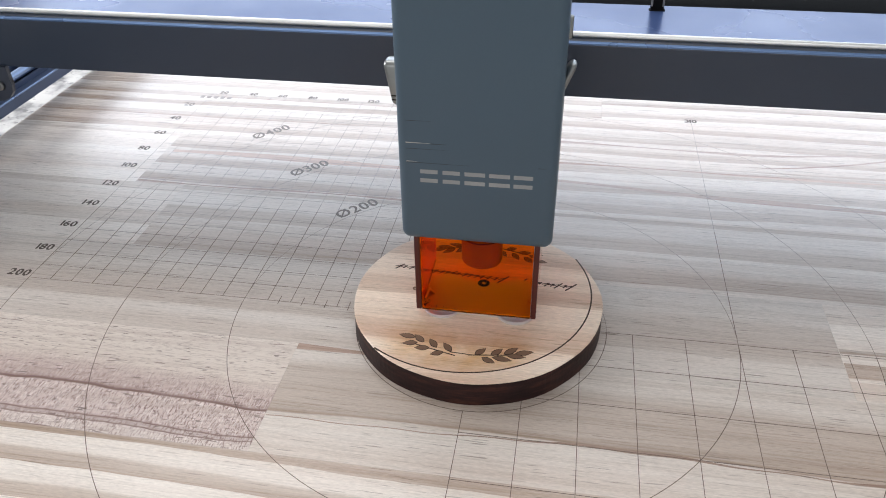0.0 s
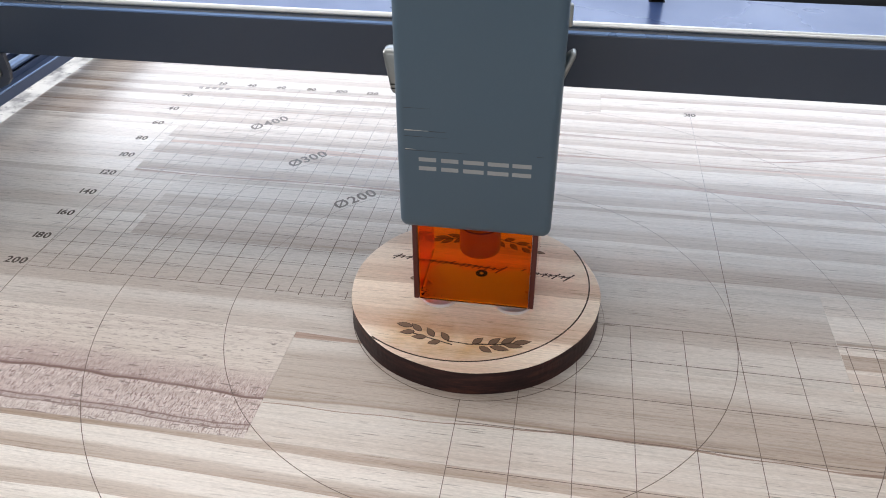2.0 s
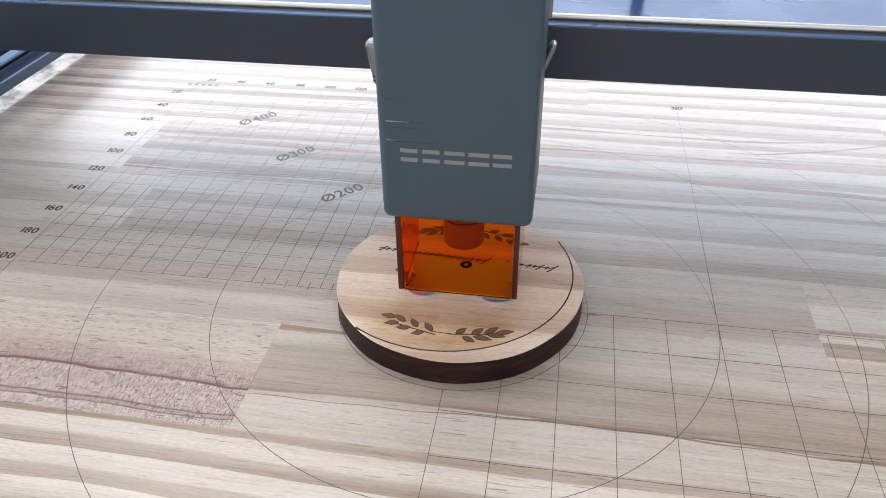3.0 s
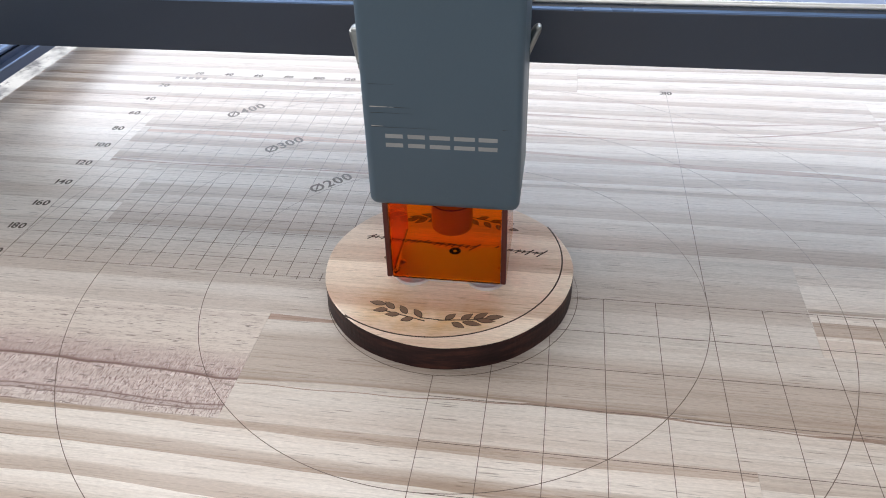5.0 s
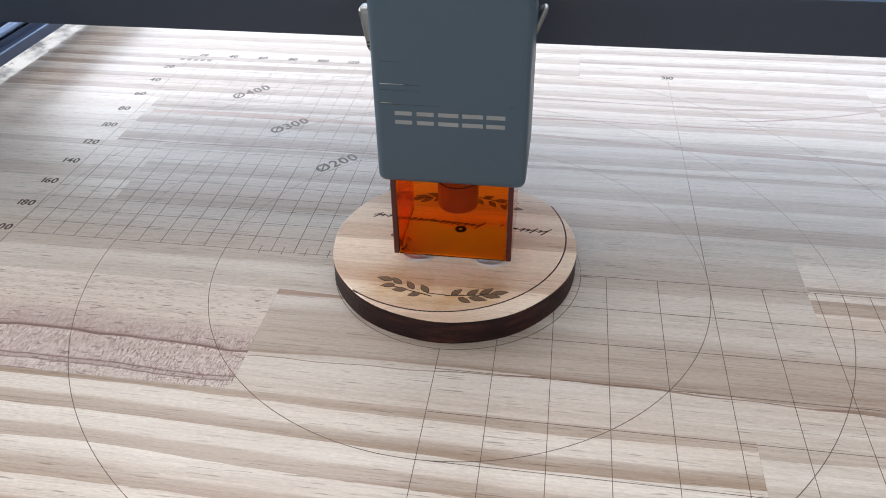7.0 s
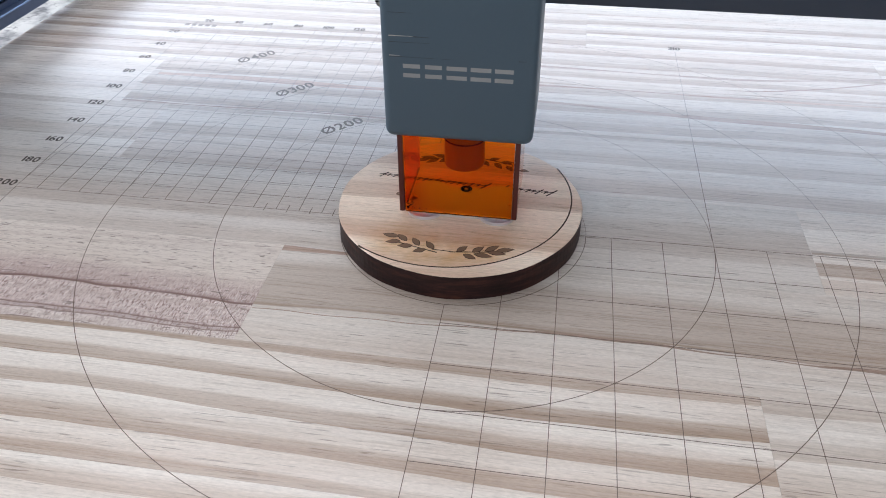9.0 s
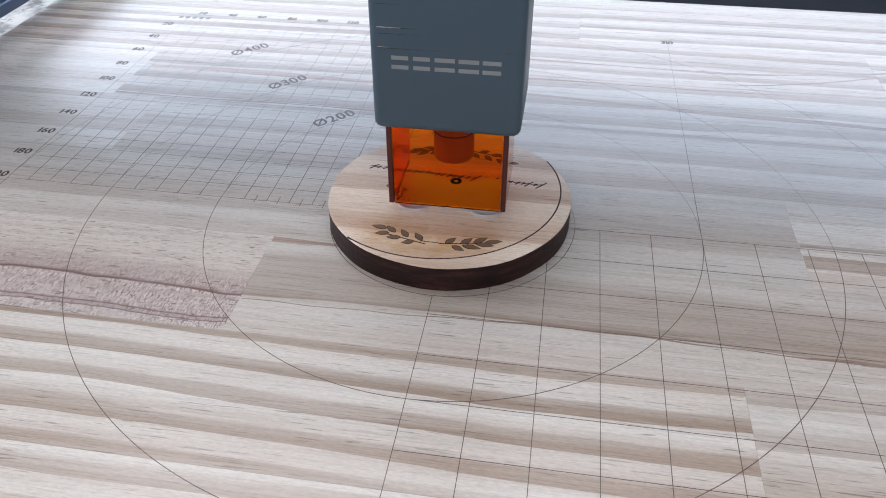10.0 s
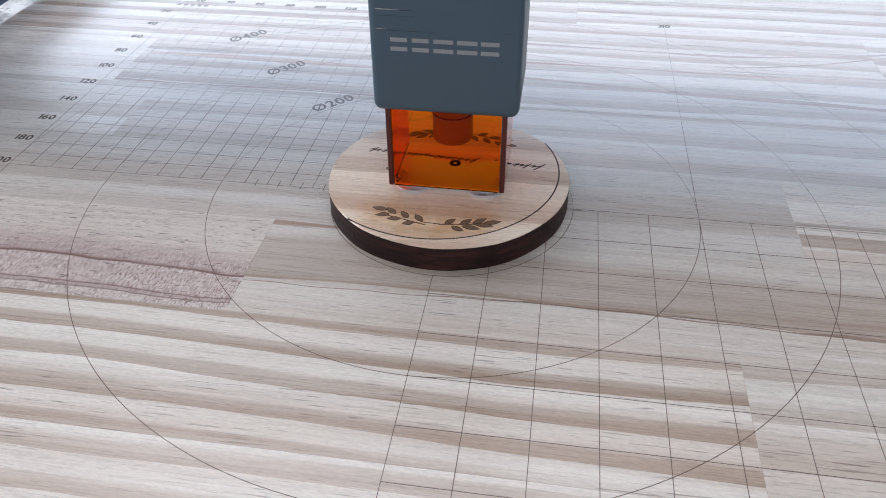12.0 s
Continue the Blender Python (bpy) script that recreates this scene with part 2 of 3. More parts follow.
POLISHED = painted("polished_steel", (0.80, 0.80, 0.81), 0.38, 0.03, 1.0)
BLACK = plain("black_plastic", (0.012, 0.012, 0.013), 0.9)
BLACK.node_tree.nodes["Principled BSDF"].inputs["Specular IOR Level"].default_value = 0.04
NOZZLE = plain("nozzle_metal", (0.36, 0.72, 0.30), 0.35)
LOGO = plain("pale_grey_print", (0.34, 0.355, 0.36), 0.5)
SCRATCH = plain("scratch_dark", (0.035, 0.045, 0.05), 0.6)
SCRATCH_BARE = plain("scratch_bare_metal", (0.62, 0.60, 0.55), 0.35, 0.5)
WALL = plain("white_wall", (0.78, 0.77, 0.75), 0.8)
FLOOR = plain("grey_floor", (0.35, 0.33, 0.31), 0.6)


def burnt_edge():
    n = Net("burnt_edge")
    a = n.noise(n.coords((70, 70, 420)), 1.0, 5.0, 0.65)
    b = n.noise(n.coords((500, 500, 160)), 1.0, 3.0)
    col = n.ramp(a, [(0.3, (0.010, 0.005, 0.005)), (0.5, (0.026, 0.010, 0.010)), (0.66, (0.06, 0.021, 0.016)), (0.82, (0.12, 0.05, 0.026))])
    n.put(color=col, rough=0.55, spec=0.25)
    n.bump(b, 0.4, 0.0004)
    return n.mat


def amber():
    n = Net("amber_acrylic")
    n.put(color=(1.0, 0.18, 0.0005), rough=0.03, ior=1.2, transmission=1.0)
    return n.mat


def granite():
    n = Net("granite")
    a = n.noise(n.coords((45, 45, 45)), 1.0, 5.0, 0.65)
    b = n.noise(n.coords((190, 190, 190)), 1.0, 3.0, 0.6)
    col = n.ramp(a, [(0.30, (0.16, 0.16, 0.17)), (0.42, (0.50, 0.50, 0.50)), (0.56, (0.76, 0.76, 0.74))])
    col = n.mix(n.ramp(b, [(0.58, 0.0), (0.68, 0.7)]), col, (0.12, 0.12, 0.13))
    n.put(color=col, rough=0.5, spec=0.3)
    return n.mat


SLEEVE = painted("woven_sleeve", (0.022, 0.025, 0.029), 0.85, 0.25)
SLEEVE.node_tree.nodes["Principled BSDF"].inputs["Specular IOR Level"].default_value = 0.08
PLATE = painted("plate_paint", (0.05, 0.06, 0.085), 0.4)
CARRIAGE = painted("grey_metal", (0.24, 0.24, 0.25), 0.5)
AMBER_EDGE = plain("amber_edge", (0.085, 0.008, 0.004), 0.45)
BURNT = burnt_edge()
AMBER = amber()
GRANITE = granite()


# ---- mesh helpers ----
def mesh_of(bm, name, materials, smooth=False):
    me = bpy.data.meshes.new(name)
    bmesh.ops.recalc_face_normals(bm, faces=bm.faces)
    bm.to_mesh(me)
    bm.free()
    for m in materials if isinstance(materials, (list, tuple)) else [materials]:
        me.materials.append(m)
    if smooth:
        for p in me.polygons:
            p.use_smooth = True
        me.set_sharp_from_angle(angle=radians(35))
    return me


def part(name, bm, material, parent, label="", at=(0, 0, 0), turn=0, smooth=False):
    ob = new(name, mesh_of(bm, name, material, smooth))
    ob.parent = parent
    ob.matrix_basis = pose(*at, 0, 0, turn)
    return tagged(ob, label) if label else ob


def thing(name, at, label, category, kind="", group=""):
    ob = new(name)
    ob.empty_display_size = 0.02
    ob.matrix_basis = pose(*at)
    return tagged(ob, label, category, group, kind)


def box(x0, x1, y0, y1, z0, z1, bevel=0.0, segments=2, bm=None, only_vertical=False):
    own = bmesh.new()
    bmesh.ops.create_cube(own, size=1)
    for v in own.verts:
        v.co = Vector(((x0 + x1) / 2 + v.co.x * (x1 - x0), (y0 + y1) / 2 + v.co.y * (y1 - y0), (z0 + z1) / 2 + v.co.z * (z1 - z0)))
    if bevel:
        edges = [e for e in own.edges if not only_vertical or abs(e.verts[0].co.z - e.verts[1].co.z) > 1e-6]
        bmesh.ops.bevel(own, geom=edges, offset=bevel, segments=segments, profile=0.5, affect="EDGES")
    if bm is None:
        return own
    tmp = bpy.data.meshes.new("tmp")
    own.to_mesh(tmp)
    own.free()
    bm.from_mesh(tmp)
    bpy.data.meshes.remove(tmp)
    return bm


def prism(outline, z0, z1, bevel=0.0, segments=2):
    """An outline in x, y, raised from z0 to z1."""
    bm = bmesh.new()
    low = [bm.verts.new((x, y, z0)) for x, y in outline]
    top = [bm.verts.new((x, y, z1)) for x, y in outline]
    bm.faces.new(low[::-1])
    lid = bm.faces.new(top)
    for k in range(len(outline)):
        j = (k + 1) % len(outline)
        bm.faces.new((low[k], low[j], top[j], top[k]))
    if bevel:
        bmesh.ops.bevel(bm, geom=list(lid.edges), offset=bevel, segments=segments, profile=0.5, affect="EDGES")
    return bm


def extruded(profile, x0, x1):
    """A closed y, z profile drawn out along x."""
    bm = bmesh.new()
    a = [bm.verts.new((x0, y, z)) for y, z in profile]
    b = [bm.verts.new((x1, y, z)) for y, z in profile]
    bm.faces.new(a)
    bm.faces.new(b[::-1])
    for k in range(len(profile)):
        j = (k + 1) % len(profile)
        bm.faces.new((a[k], b[k], b[j], a[j]))
    return bm


def cylinder(r, z0, z1, sides=32, top=None, bevel=0.0):
    bm = bmesh.new()
    bmesh.ops.create_cone(bm, cap_ends=True, segments=sides, radius1=r, radius2=r if top is None else top, depth=z1 - z0)
    bmesh.ops.translate(bm, vec=(0, 0, (z0 + z1) / 2), verts=bm.verts)
    if bevel:
        rim = [e for e in bm.edges if abs(e.verts[0].co.z - e.verts[1].co.z) < 1e-7]
        bmesh.ops.bevel(bm, geom=rim, offset=bevel, segments=2, profile=0.5, affect="EDGES")
    return bm


def arc_ribbon(r, width, a0, a1, z0, z1, steps):
    """A flat strip bent to an arc; a full turn closes on itself."""
    bm = bmesh.new()
    full = abs(a1 - a0) >= 359.99
    n = steps if full else steps + 1
    rows = []
    for k in range(n):
        a = radians(a0 + (a1 - a0) * k / steps)
        c, s = math.cos(a), math.sin(a)
        rows.append([bm.verts.new((q * c, q * s, z)) for q, z in ((r - width / 2, z0), (r - width / 2, z1), (r + width / 2, z1), (r + width / 2, z0))])
    for k in range(n if full else n - 1):
        p, q = rows[k], rows[(k + 1) % n]
        for i in range(3):
            bm.faces.new((p[i], p[i + 1], q[i + 1], q[i]))
    return bm


GLYPHS = {}


def glyph(char, size, material, bold=0.0):
    """One flat character of the built-in font, centred, as a shared mesh, and its width."""
    key = (char, size, material.name, bold)
    if key not in GLYPHS:
        cu = bpy.data.curves.new("glyph", "FONT")
        cu.body, cu.size, cu.align_y = char, size, "CENTER"
        cu.offset = size * 0.012
        tmp = new("glyph", cu)
        me = bpy.data.meshes.new_from_object(tmp.evaluated_get(bpy.context.evaluated_depsgraph_get()))
        bpy.data.objects.remove(tmp)
        bpy.data.curves.remove(cu)
        xs = [v.co.x for v in me.vertices]
        middle, wide = (min(xs) + max(xs)) / 2, max(xs) - min(xs)
        if bold:
            heavy = bmesh.new()
            for k in range(3):
                for v in me.vertices:
                    v.co += Vector((size * bold, size * bold * 0.6, 0.000003))
                heavy.from_mesh(me)
            heavy.to_mesh(me)
            heavy.free()
            middle += size * bold * 2
        for v in me.vertices:
            v.co.x -= middle
        me.materials.clear()
        me.materials.append(material)
        GLYPHS[key] = me, wide
    return GLYPHS[key]


def lettering(text, size, material, name, parent, at, turn=0, bold=0.0):
    """A row of characters, each a part of its own, centred at a place."""
    glyphs = [glyph(c, size, material, bold) for c in text]
    space = size * 0.10
    x = -(sum(w for _, w in glyphs) + space * (len(glyphs) - 1)) / 2
    base = pose(*at, 0, 0, turn)
    for me, w in glyphs:
        ob = new(name, me)
        ob.parent = parent
        ob.matrix_basis = base @ pose(x + w / 2, 0, 0)
        x += w + space


# ---- the room ----
def wall(name, *extent):
    ob = new(name, mesh_of(box(*extent), name, WALL))
    return tagged(ob, "plain white painted room wall", "wall", kind="structure")


TABLE = -0.018  # top of the counter below the board
tagged(new("floor", mesh_of(box(-1.75, 1.75, -1.75, 1.6, -1.0, -0.93), "floor", FLOOR)), "plain grey floor of the room", "floor", kind="structure")
bm = bmesh.new()
for extent in ((-1.75, -1.12, -1.75, 1.6), (0.42, 1.75, -1.75, 1.6), (-1.12, 0.42, -1.75, 0.35), (-1.12, 0.42, 1.09, 1.6)):
    box(*extent, 1.55, 1.65, bm=bm)
tagged(new("ceiling", mesh_of(bm, "ceiling", WALL)), "plain white painted ceiling with a skylight opening", "ceiling", kind="structure")
# the south wall, round the opening made for the fill light
wall("wall_south_low", -1.65, 1.65, -1.75, -1.65, -0.93, 0.63)
wall("wall_south_high", -1.65, 1.65, -1.75, -1.65, 1.47, 1.55)
wall("wall_south_west", -1.65, -0.81, -1.75, -1.65, 0.63, 1.47)
wall("wall_south_east", 1.01, 1.65, -1.75, -1.65, 0.63, 1.47)
wall("wall_east", 1.65, 1.75, -1.75, 1.6, -0.93, 1.55)
# the north wall, round its window
wall("wall_north_low", -1.65, 1.65, 1.52, 1.6, -0.93, 0.42)
wall("wall_north_high", -1.65, 1.65, 1.52, 1.6, 0.92, 1.55)
wall("wall_north_west", -1.65, -1.31, 1.52, 1.6, 0.42, 0.92)
wall("wall_north_east", 1.21, 1.65, 1.52, 1.6, 0.42, 0.92)
# the west wall, round its window
wall("wall_west_low", -1.75, -1.65, -1.75, 1.6, -0.93, 0.50)
wall("wall_west_high", -1.75, -1.65, -1.75, 1.6, 1.10, 1.55)
wall("wall_west_south", -1.75, -1.65, -1.75, -0.31, 0.50, 1.10)
wall("wall_west_north", -1.75, -1.65, 1.01, 1.6, 0.50, 1.10)

tagged(new("countertop", mesh_of(box(-0.9, 0.9, -0.42, 0.75, TABLE - 0.03, TABLE, 0.004), "countertop", GRANITE)),
       "speckled grey and white polished granite countertop", "countertop", kind="structure")
tagged(new("counter_base", mesh_of(box(-0.86, 0.86, -0.36, 0.75, -0.93, TABLE - 0.03), "counter_base", WALL)),
       "plain white base below the granite countertop", "counter base", kind="structure")

# ---- the engraving board: glued pine staves, burnt grid, rings and numerals ----
board = thing("engraving_board", (0, 0, TABLE), "square glued pine board with a burnt measuring grid on granite", "board")
UP = -TABLE  # height of the board's top above its base
EDGES = [-0.3, -0.244, -0.189, -0.134, -0.079, -0.024, 0.031, 0.086, 0.141, 0.196, 0.251, 0.3]
JOINTS = [(), (-0.02,), (-0.14,), (0.105,), (-0.0685,), (0.137,), (-0.167,), (-0.1945,), (0.21,), (0.048,), (-0.1,)]
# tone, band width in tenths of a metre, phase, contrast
LOOKS = {
    (0, 0): (0.5, 0.15, 0.2, 0.7), (1, 0): (0.62, 0.18, 0.1, 0.4), (1, 1): (0.56, 0.14, 0.5, 0.6),
    (2, 0): (0.59, 0.20, 0.3, 0.75), (2, 1): (0.58, 0.14, 0.6, 0.75),
    (3, 0): (0.56, 0.135, 0.35, 1.0), (3, 1): (0.50, 0.16, 0.7, 0.65),
    (4, 1): (0.47, 0.62, 0.17, 0.85),
    (5, 0): (0.40, 0.50, 0.2, 0.40), (5, 1): (0.60, 0.22, 0.3, 0.35),
    # far rows: tone also carries brightness put into the wood's colour for missing daylight
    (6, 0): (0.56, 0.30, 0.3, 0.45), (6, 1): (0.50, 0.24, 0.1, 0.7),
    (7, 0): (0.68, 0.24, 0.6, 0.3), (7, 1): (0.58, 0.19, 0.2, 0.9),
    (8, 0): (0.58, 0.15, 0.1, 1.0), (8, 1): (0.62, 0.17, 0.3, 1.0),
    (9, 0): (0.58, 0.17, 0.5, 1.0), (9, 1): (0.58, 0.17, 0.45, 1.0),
    (10, 0): (0.54, 0.16, 0.1, 0.45), (10, 1): (0.54, 0.2, 0.4, 0.45),
}
for row in range(len(EDGES) - 1):
    ends = [-0.3, *JOINTS[row], 0.3]
    for k in range(len(ends) - 1):
        x0, x1, y0, y1 = ends[k], ends[k + 1], EDGES[row], EDGES[row + 1]
        gap = 0.00002
        hx, hy = (x1 - x0) / 2 - gap, (y1 - y0) / 2 - gap
        dark = (row, k) == (4, 0)
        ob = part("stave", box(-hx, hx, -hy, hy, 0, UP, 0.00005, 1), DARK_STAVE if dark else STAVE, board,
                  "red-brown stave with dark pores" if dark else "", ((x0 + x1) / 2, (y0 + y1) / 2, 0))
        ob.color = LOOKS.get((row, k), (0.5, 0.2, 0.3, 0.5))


def streak(x0, x1, middle, half, tone, wood=STREAK):
    """A dark growth streak lying in the board's surface: its middle line and half width as functions of x."""
    bm = bmesh.new()
    rows = []
    for k in range(61):
        x = x0 + (x1 - x0) * k / 60
        rows.append([bm.verts.new((x, middle(x) + side * half(x), UP + 0.000012)) for side in (-1, 1)])
    for p, q in zip(rows, rows[1:]):
        bm.faces.new((p[0], q[0], q[1], p[1]))
    ob = part("growth_streak", bm, wood, board)
    ob.color = (tone + 0.14, 0.5, 0.3, 0.9)


streak(-0.0684, -0.012, lambda x: -0.0258 - 0.0006 * (x + 0.068) / 0.056, lambda x: 0.0017 * max(0.02, (-0.012 - x) / 0.0564), 0.18)
streak(-0.068, 0.16, lambda x: -0.0622 + 0.0028 * math.exp(-((x - 0.05) / 0.045) ** 2) + 0.0003 * math.sin(x * 190),
       lambda x: 0.00022 + 0.0006 * math.exp(-((x - 0.06) / 0.025) ** 2) + 0.0007 * math.exp(-((x - 0.145) / 0.015) ** 2), 0.06)
streak(0.01, 0.29, lambda x: 0.162 + 0.0014 * math.cos(x * 24) + 0.35 * max(0.0, x - 0.13) ** 1.4, lambda x: 0.0009 + 0.0004 * math.sin(x * 61), 0.10)
streak(0.12, 0.29, lambda x: 0.146 + 0.0006 * math.sin(x * 60) + 0.55 * max(0.0, x - 0.135) ** 1.25, lambda x: 0.0007 * min(1.0, 0.03 + (x - 0.12) / 0.03), 0.2)
streak(0.02, 0.28, lambda x: 0.1165 - 0.065 * (x - 0.04) + 0.0008 * math.sin(x * 45), lambda x: 0.0012 + 0.0012 * math.exp(-((x - 0.14) / 0.05) ** 2), 0.22)
streak(-0.1942, -0.02, lambda x: 0.0878 + 0.0006 * math.sin(x * 52), lambda x: 0.0007 + 0.0003 * math.sin(x * 90), 0.2)
streak(-0.19, 0.0, lambda x: 0.1215 + 0.0012 * math.sin(x * 30), lambda x: 0.0022 + 0.0008 * math.sin(x * 41), 0.4)
streak(0.0, 0.29, lambda x: 0.1372 + 0.0008 * math.sin(x * 31), lambda x: 0.0009 + 0.0005 * math.sin(x * 47 + 1), 0.32)
streak(0.1372, 0.298, lambda x: 0.0240 + 0.0008 * math.sin(x * 40), lambda x: 0.0052, 0.40, STAVE)
streak(0.1372, 0.298, lambda x: 0.0030 + 0.0009 * math.sin(x * 33), lambda x: 0.0016 + 0.0005 * math.sin(x * 71), 0.28, STAVE)
streak(0.1372, 0.298, lambda x: -0.0090 + 0.0006 * math.sin(x * 29), lambda x: 0.0050, 0.44, STAVE)
LINE0, LINE1 = UP - 0.0002, UP + 0.00003


def line(x0, y0, x1, y1, width, material, name="grid_line"):
    dx, dy = x1 - x0, y1 - y0
    length = math.hypot(dx, dy)
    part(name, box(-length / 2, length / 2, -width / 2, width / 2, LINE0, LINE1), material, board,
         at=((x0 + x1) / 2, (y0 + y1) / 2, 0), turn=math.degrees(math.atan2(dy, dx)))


# fine grid of 10 mm squares
for k in range(21):
    x = -0.2 + 0.01 * k
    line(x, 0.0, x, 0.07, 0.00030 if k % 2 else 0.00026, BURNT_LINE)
    # far stretch painted paler and thinner in place of sheen and distance
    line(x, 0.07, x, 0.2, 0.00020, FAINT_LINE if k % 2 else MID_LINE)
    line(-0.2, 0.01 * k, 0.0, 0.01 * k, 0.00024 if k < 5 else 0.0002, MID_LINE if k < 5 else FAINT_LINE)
for k in range(9):
    line(-0.085 + 0.01 * k, -0.0018, -0.085 + 0.01 * k, 0.0036, 0.0003, BURNT_LINE, "tick_mark")
# coarse grid of 20 mm squares
for k in range(11):
    line(0.02 * k, 0.0 if k else -0.05, 0.02 * k, -0.2, 0.00024, BURNT_LINE)
    line(0.0, -0.02 * k, 0.2, -0.02 * k, 0.00024, BURNT_LINE)
line(0.1, 0.0, 0.1, 0.08, 0.00024, BURNT_LINE)
# its far stretch is paled likewise
line(0.1, 0.08, 0.1, 0.197, 0.00020, FAINT_LINE)
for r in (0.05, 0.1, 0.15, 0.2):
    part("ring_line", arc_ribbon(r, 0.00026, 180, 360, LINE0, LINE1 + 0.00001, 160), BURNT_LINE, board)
    part("ring_line", arc_ribbon(r, 0.0002, 0, 180, LINE0, LINE1 + 0.00001, 160), FAINT_LINE, board, "burnt half ring with far sheen put in its paler colour")
# ring numerals get a lighter ink that imitates gloss lying over them
for r, word, a in ((0.1042, "Ø200", 133), (0.1555, "Ø300", 133.5), (0.2085, "Ø400", 133.2)):
    lettering(word, 0.0092, SHEEN_INK, "ring_numeral", board, (r * math.cos(radians(a)), r * math.sin(radians(a)), LINE1), 45, 0.012)
for k in range(1, 11):
    lettering(str(20 * k), 0.0063, INK, "scale_numeral", board, (-0.2065 - (0.0016 if k < 5 else 0), 0.2025 - 0.02 * k, LINE1), bold=0.02)
for k in range(1, 10):
    lettering(str(20 * k), 0.0054, INK, "scale_numeral", board, (-0.2132 + 0.02 * k, 0.2032 - 0.00022 * k, LINE1), bold=0.03)
lettering("310", 0.0058, INK, "scale_numeral", board, (0.0998, 0.1995, LINE1), bold=0.03)
# an illegible corner mark
for k in range(5):
    part("mark_bar", box(-0.0015, 0.0015, -0.0018, 0.0018, LINE0, LINE1), GREY_INK, board, at=(-0.2045 + 0.0045 * k, 0.1952, 0))

# ---- the round wooden disc ----
RIM, CX, CY, THICK = 0.0491, -0.0016, 0.0021, 0.0105
disc = thing("wooden_coaster", (CX, CY, 0), "round pale pine coaster with burnt dark edge on the board", "coaster")
bm = bmesh.new()
ring_low, ring_mid, ring_top = [], [], []
SIDES = 128
for k in range(SIDES):
    a = 2 * math.pi * k / SIDES
    wob = 0.00012 * math.sin(5 * a + 1) + 0.0001 * math.sin(11 * a)
    for ring, r, z in ((ring_low, RIM + wob, 0.0), (ring_mid, RIM + wob, THICK - 0.0004), (ring_top, RIM - 0.0004 + wob, THICK)):
        ring.append(bm.verts.new((r * math.cos(a), r * math.sin(a), z)))
for k in range(SIDES):
    j = (k + 1) % SIDES
    bm.faces.new((ring_low[k], ring_low[j], ring_mid[j], ring_mid[k])).material_index = 1
    bm.faces.new((ring_mid[k], ring_mid[j], ring_top[j], ring_top[k])).material_index = 0
bm.faces.new(ring_top)
bm.faces.new(ring_low[::-1])
body = part("disc", bm, [DISC, BURNT], disc)
body.color = (0.70, 0.28, 0.1, 0.8)
Z = THICK + 0.00004


def leaf(parent, place, turn, length, width):
    """One burnt leaf with a darker outline."""
    def outline(l, w):
        pts = [(l * t, w * math.sin(math.pi * t ** 0.85) / 2) for t in (0.0, 0.12, 0.3, 0.5, 0.7, 0.88, 1.0)]
        return pts + [(px, -py) for px, py in pts[-2:0:-1]]
    edge = part("leaf", prism(outline(length, width), -0.0002, 0.00003), LEAF_EDGE, parent, at=place, turn=turn)
    inner = [(px + length * 0.06, py) for px, py in outline(length * 0.90, width * 0.80)]
    part("leaf_face", prism(inner, 0.0, 0.00005), LEAF, edge)


def sprigs(turn):
    """Two laurel sprigs that grow apart from a common stem: x, y, direction and length of each leaf, in millimetres and degrees."""
    right = ((1.8, -32.0, 47, 5.4), (7.5, -31.6, 46, 6.0), (12.1, -30.3, 40, 6.6), (16.1, -29.5, 17, 7.2), (4.4, -33.1, -25, 5.6),
             (8.1, -32.4, -7, 7.4), (13.0, -30.7, -1, 7.2))
    left = ((-6.8, -31.7, 129, 5.8), (-12.5, -30.4, 126, 5.8), (-17.6, -28.1, 138, 5.8), (-21.2, -25.8, 172, 6.6), (-15.0, -30.8, -173, 5.8),
            (-9.6, -32.2, -157, 5.2), (-19.9, -28.5, -167, 5.8))
    for leaves, x, lean in ((right, 0.0082, 8), (left, -0.0138, 165)):
        holder = part("sprig", box(-0.0088, 0.0088, -0.00022, 0.00022, Z - 0.0002, Z + 0.00003), LEAF_EDGE, disc, "burnt laurel sprig")
        holder.matrix_basis = pose(0, 0, 0, 0, 0, turn) @ pose(x - CX, -0.0313 - CY, 0, 0, 0, lean)
        back = pose(x - CX, -0.0313 - CY, 0, 0, 0, lean).inverted()
        for px, py, ang, size in leaves:
            leaf(holder, back @ Vector((px / 1000 - CX, py / 1000 - CY, Z)), ang - lean, size / 1000, 0.0028)


sprigs(0)
sprigs(180)
for sign in (1, -1):
    part("stem", box(-0.0045, 0.0045, -0.0002, 0.0002, Z - 0.0002, Z + 0.00003), LEAF_EDGE, disc, at=(sign * -0.0014, sign * -0.0342, 0), turn=-3)
# off-centre burnt ring
part("burnt_ring", arc_ribbon(0.0502, 0.0006, -124, 30.3, Z - 0.0003, Z, 120), LEAF_EDGE, disc, at=(-0.0071 - CX, 0.0080 - CY, 0))
# illegible script across the middle, as slanted bars
rng = random.Random(4)
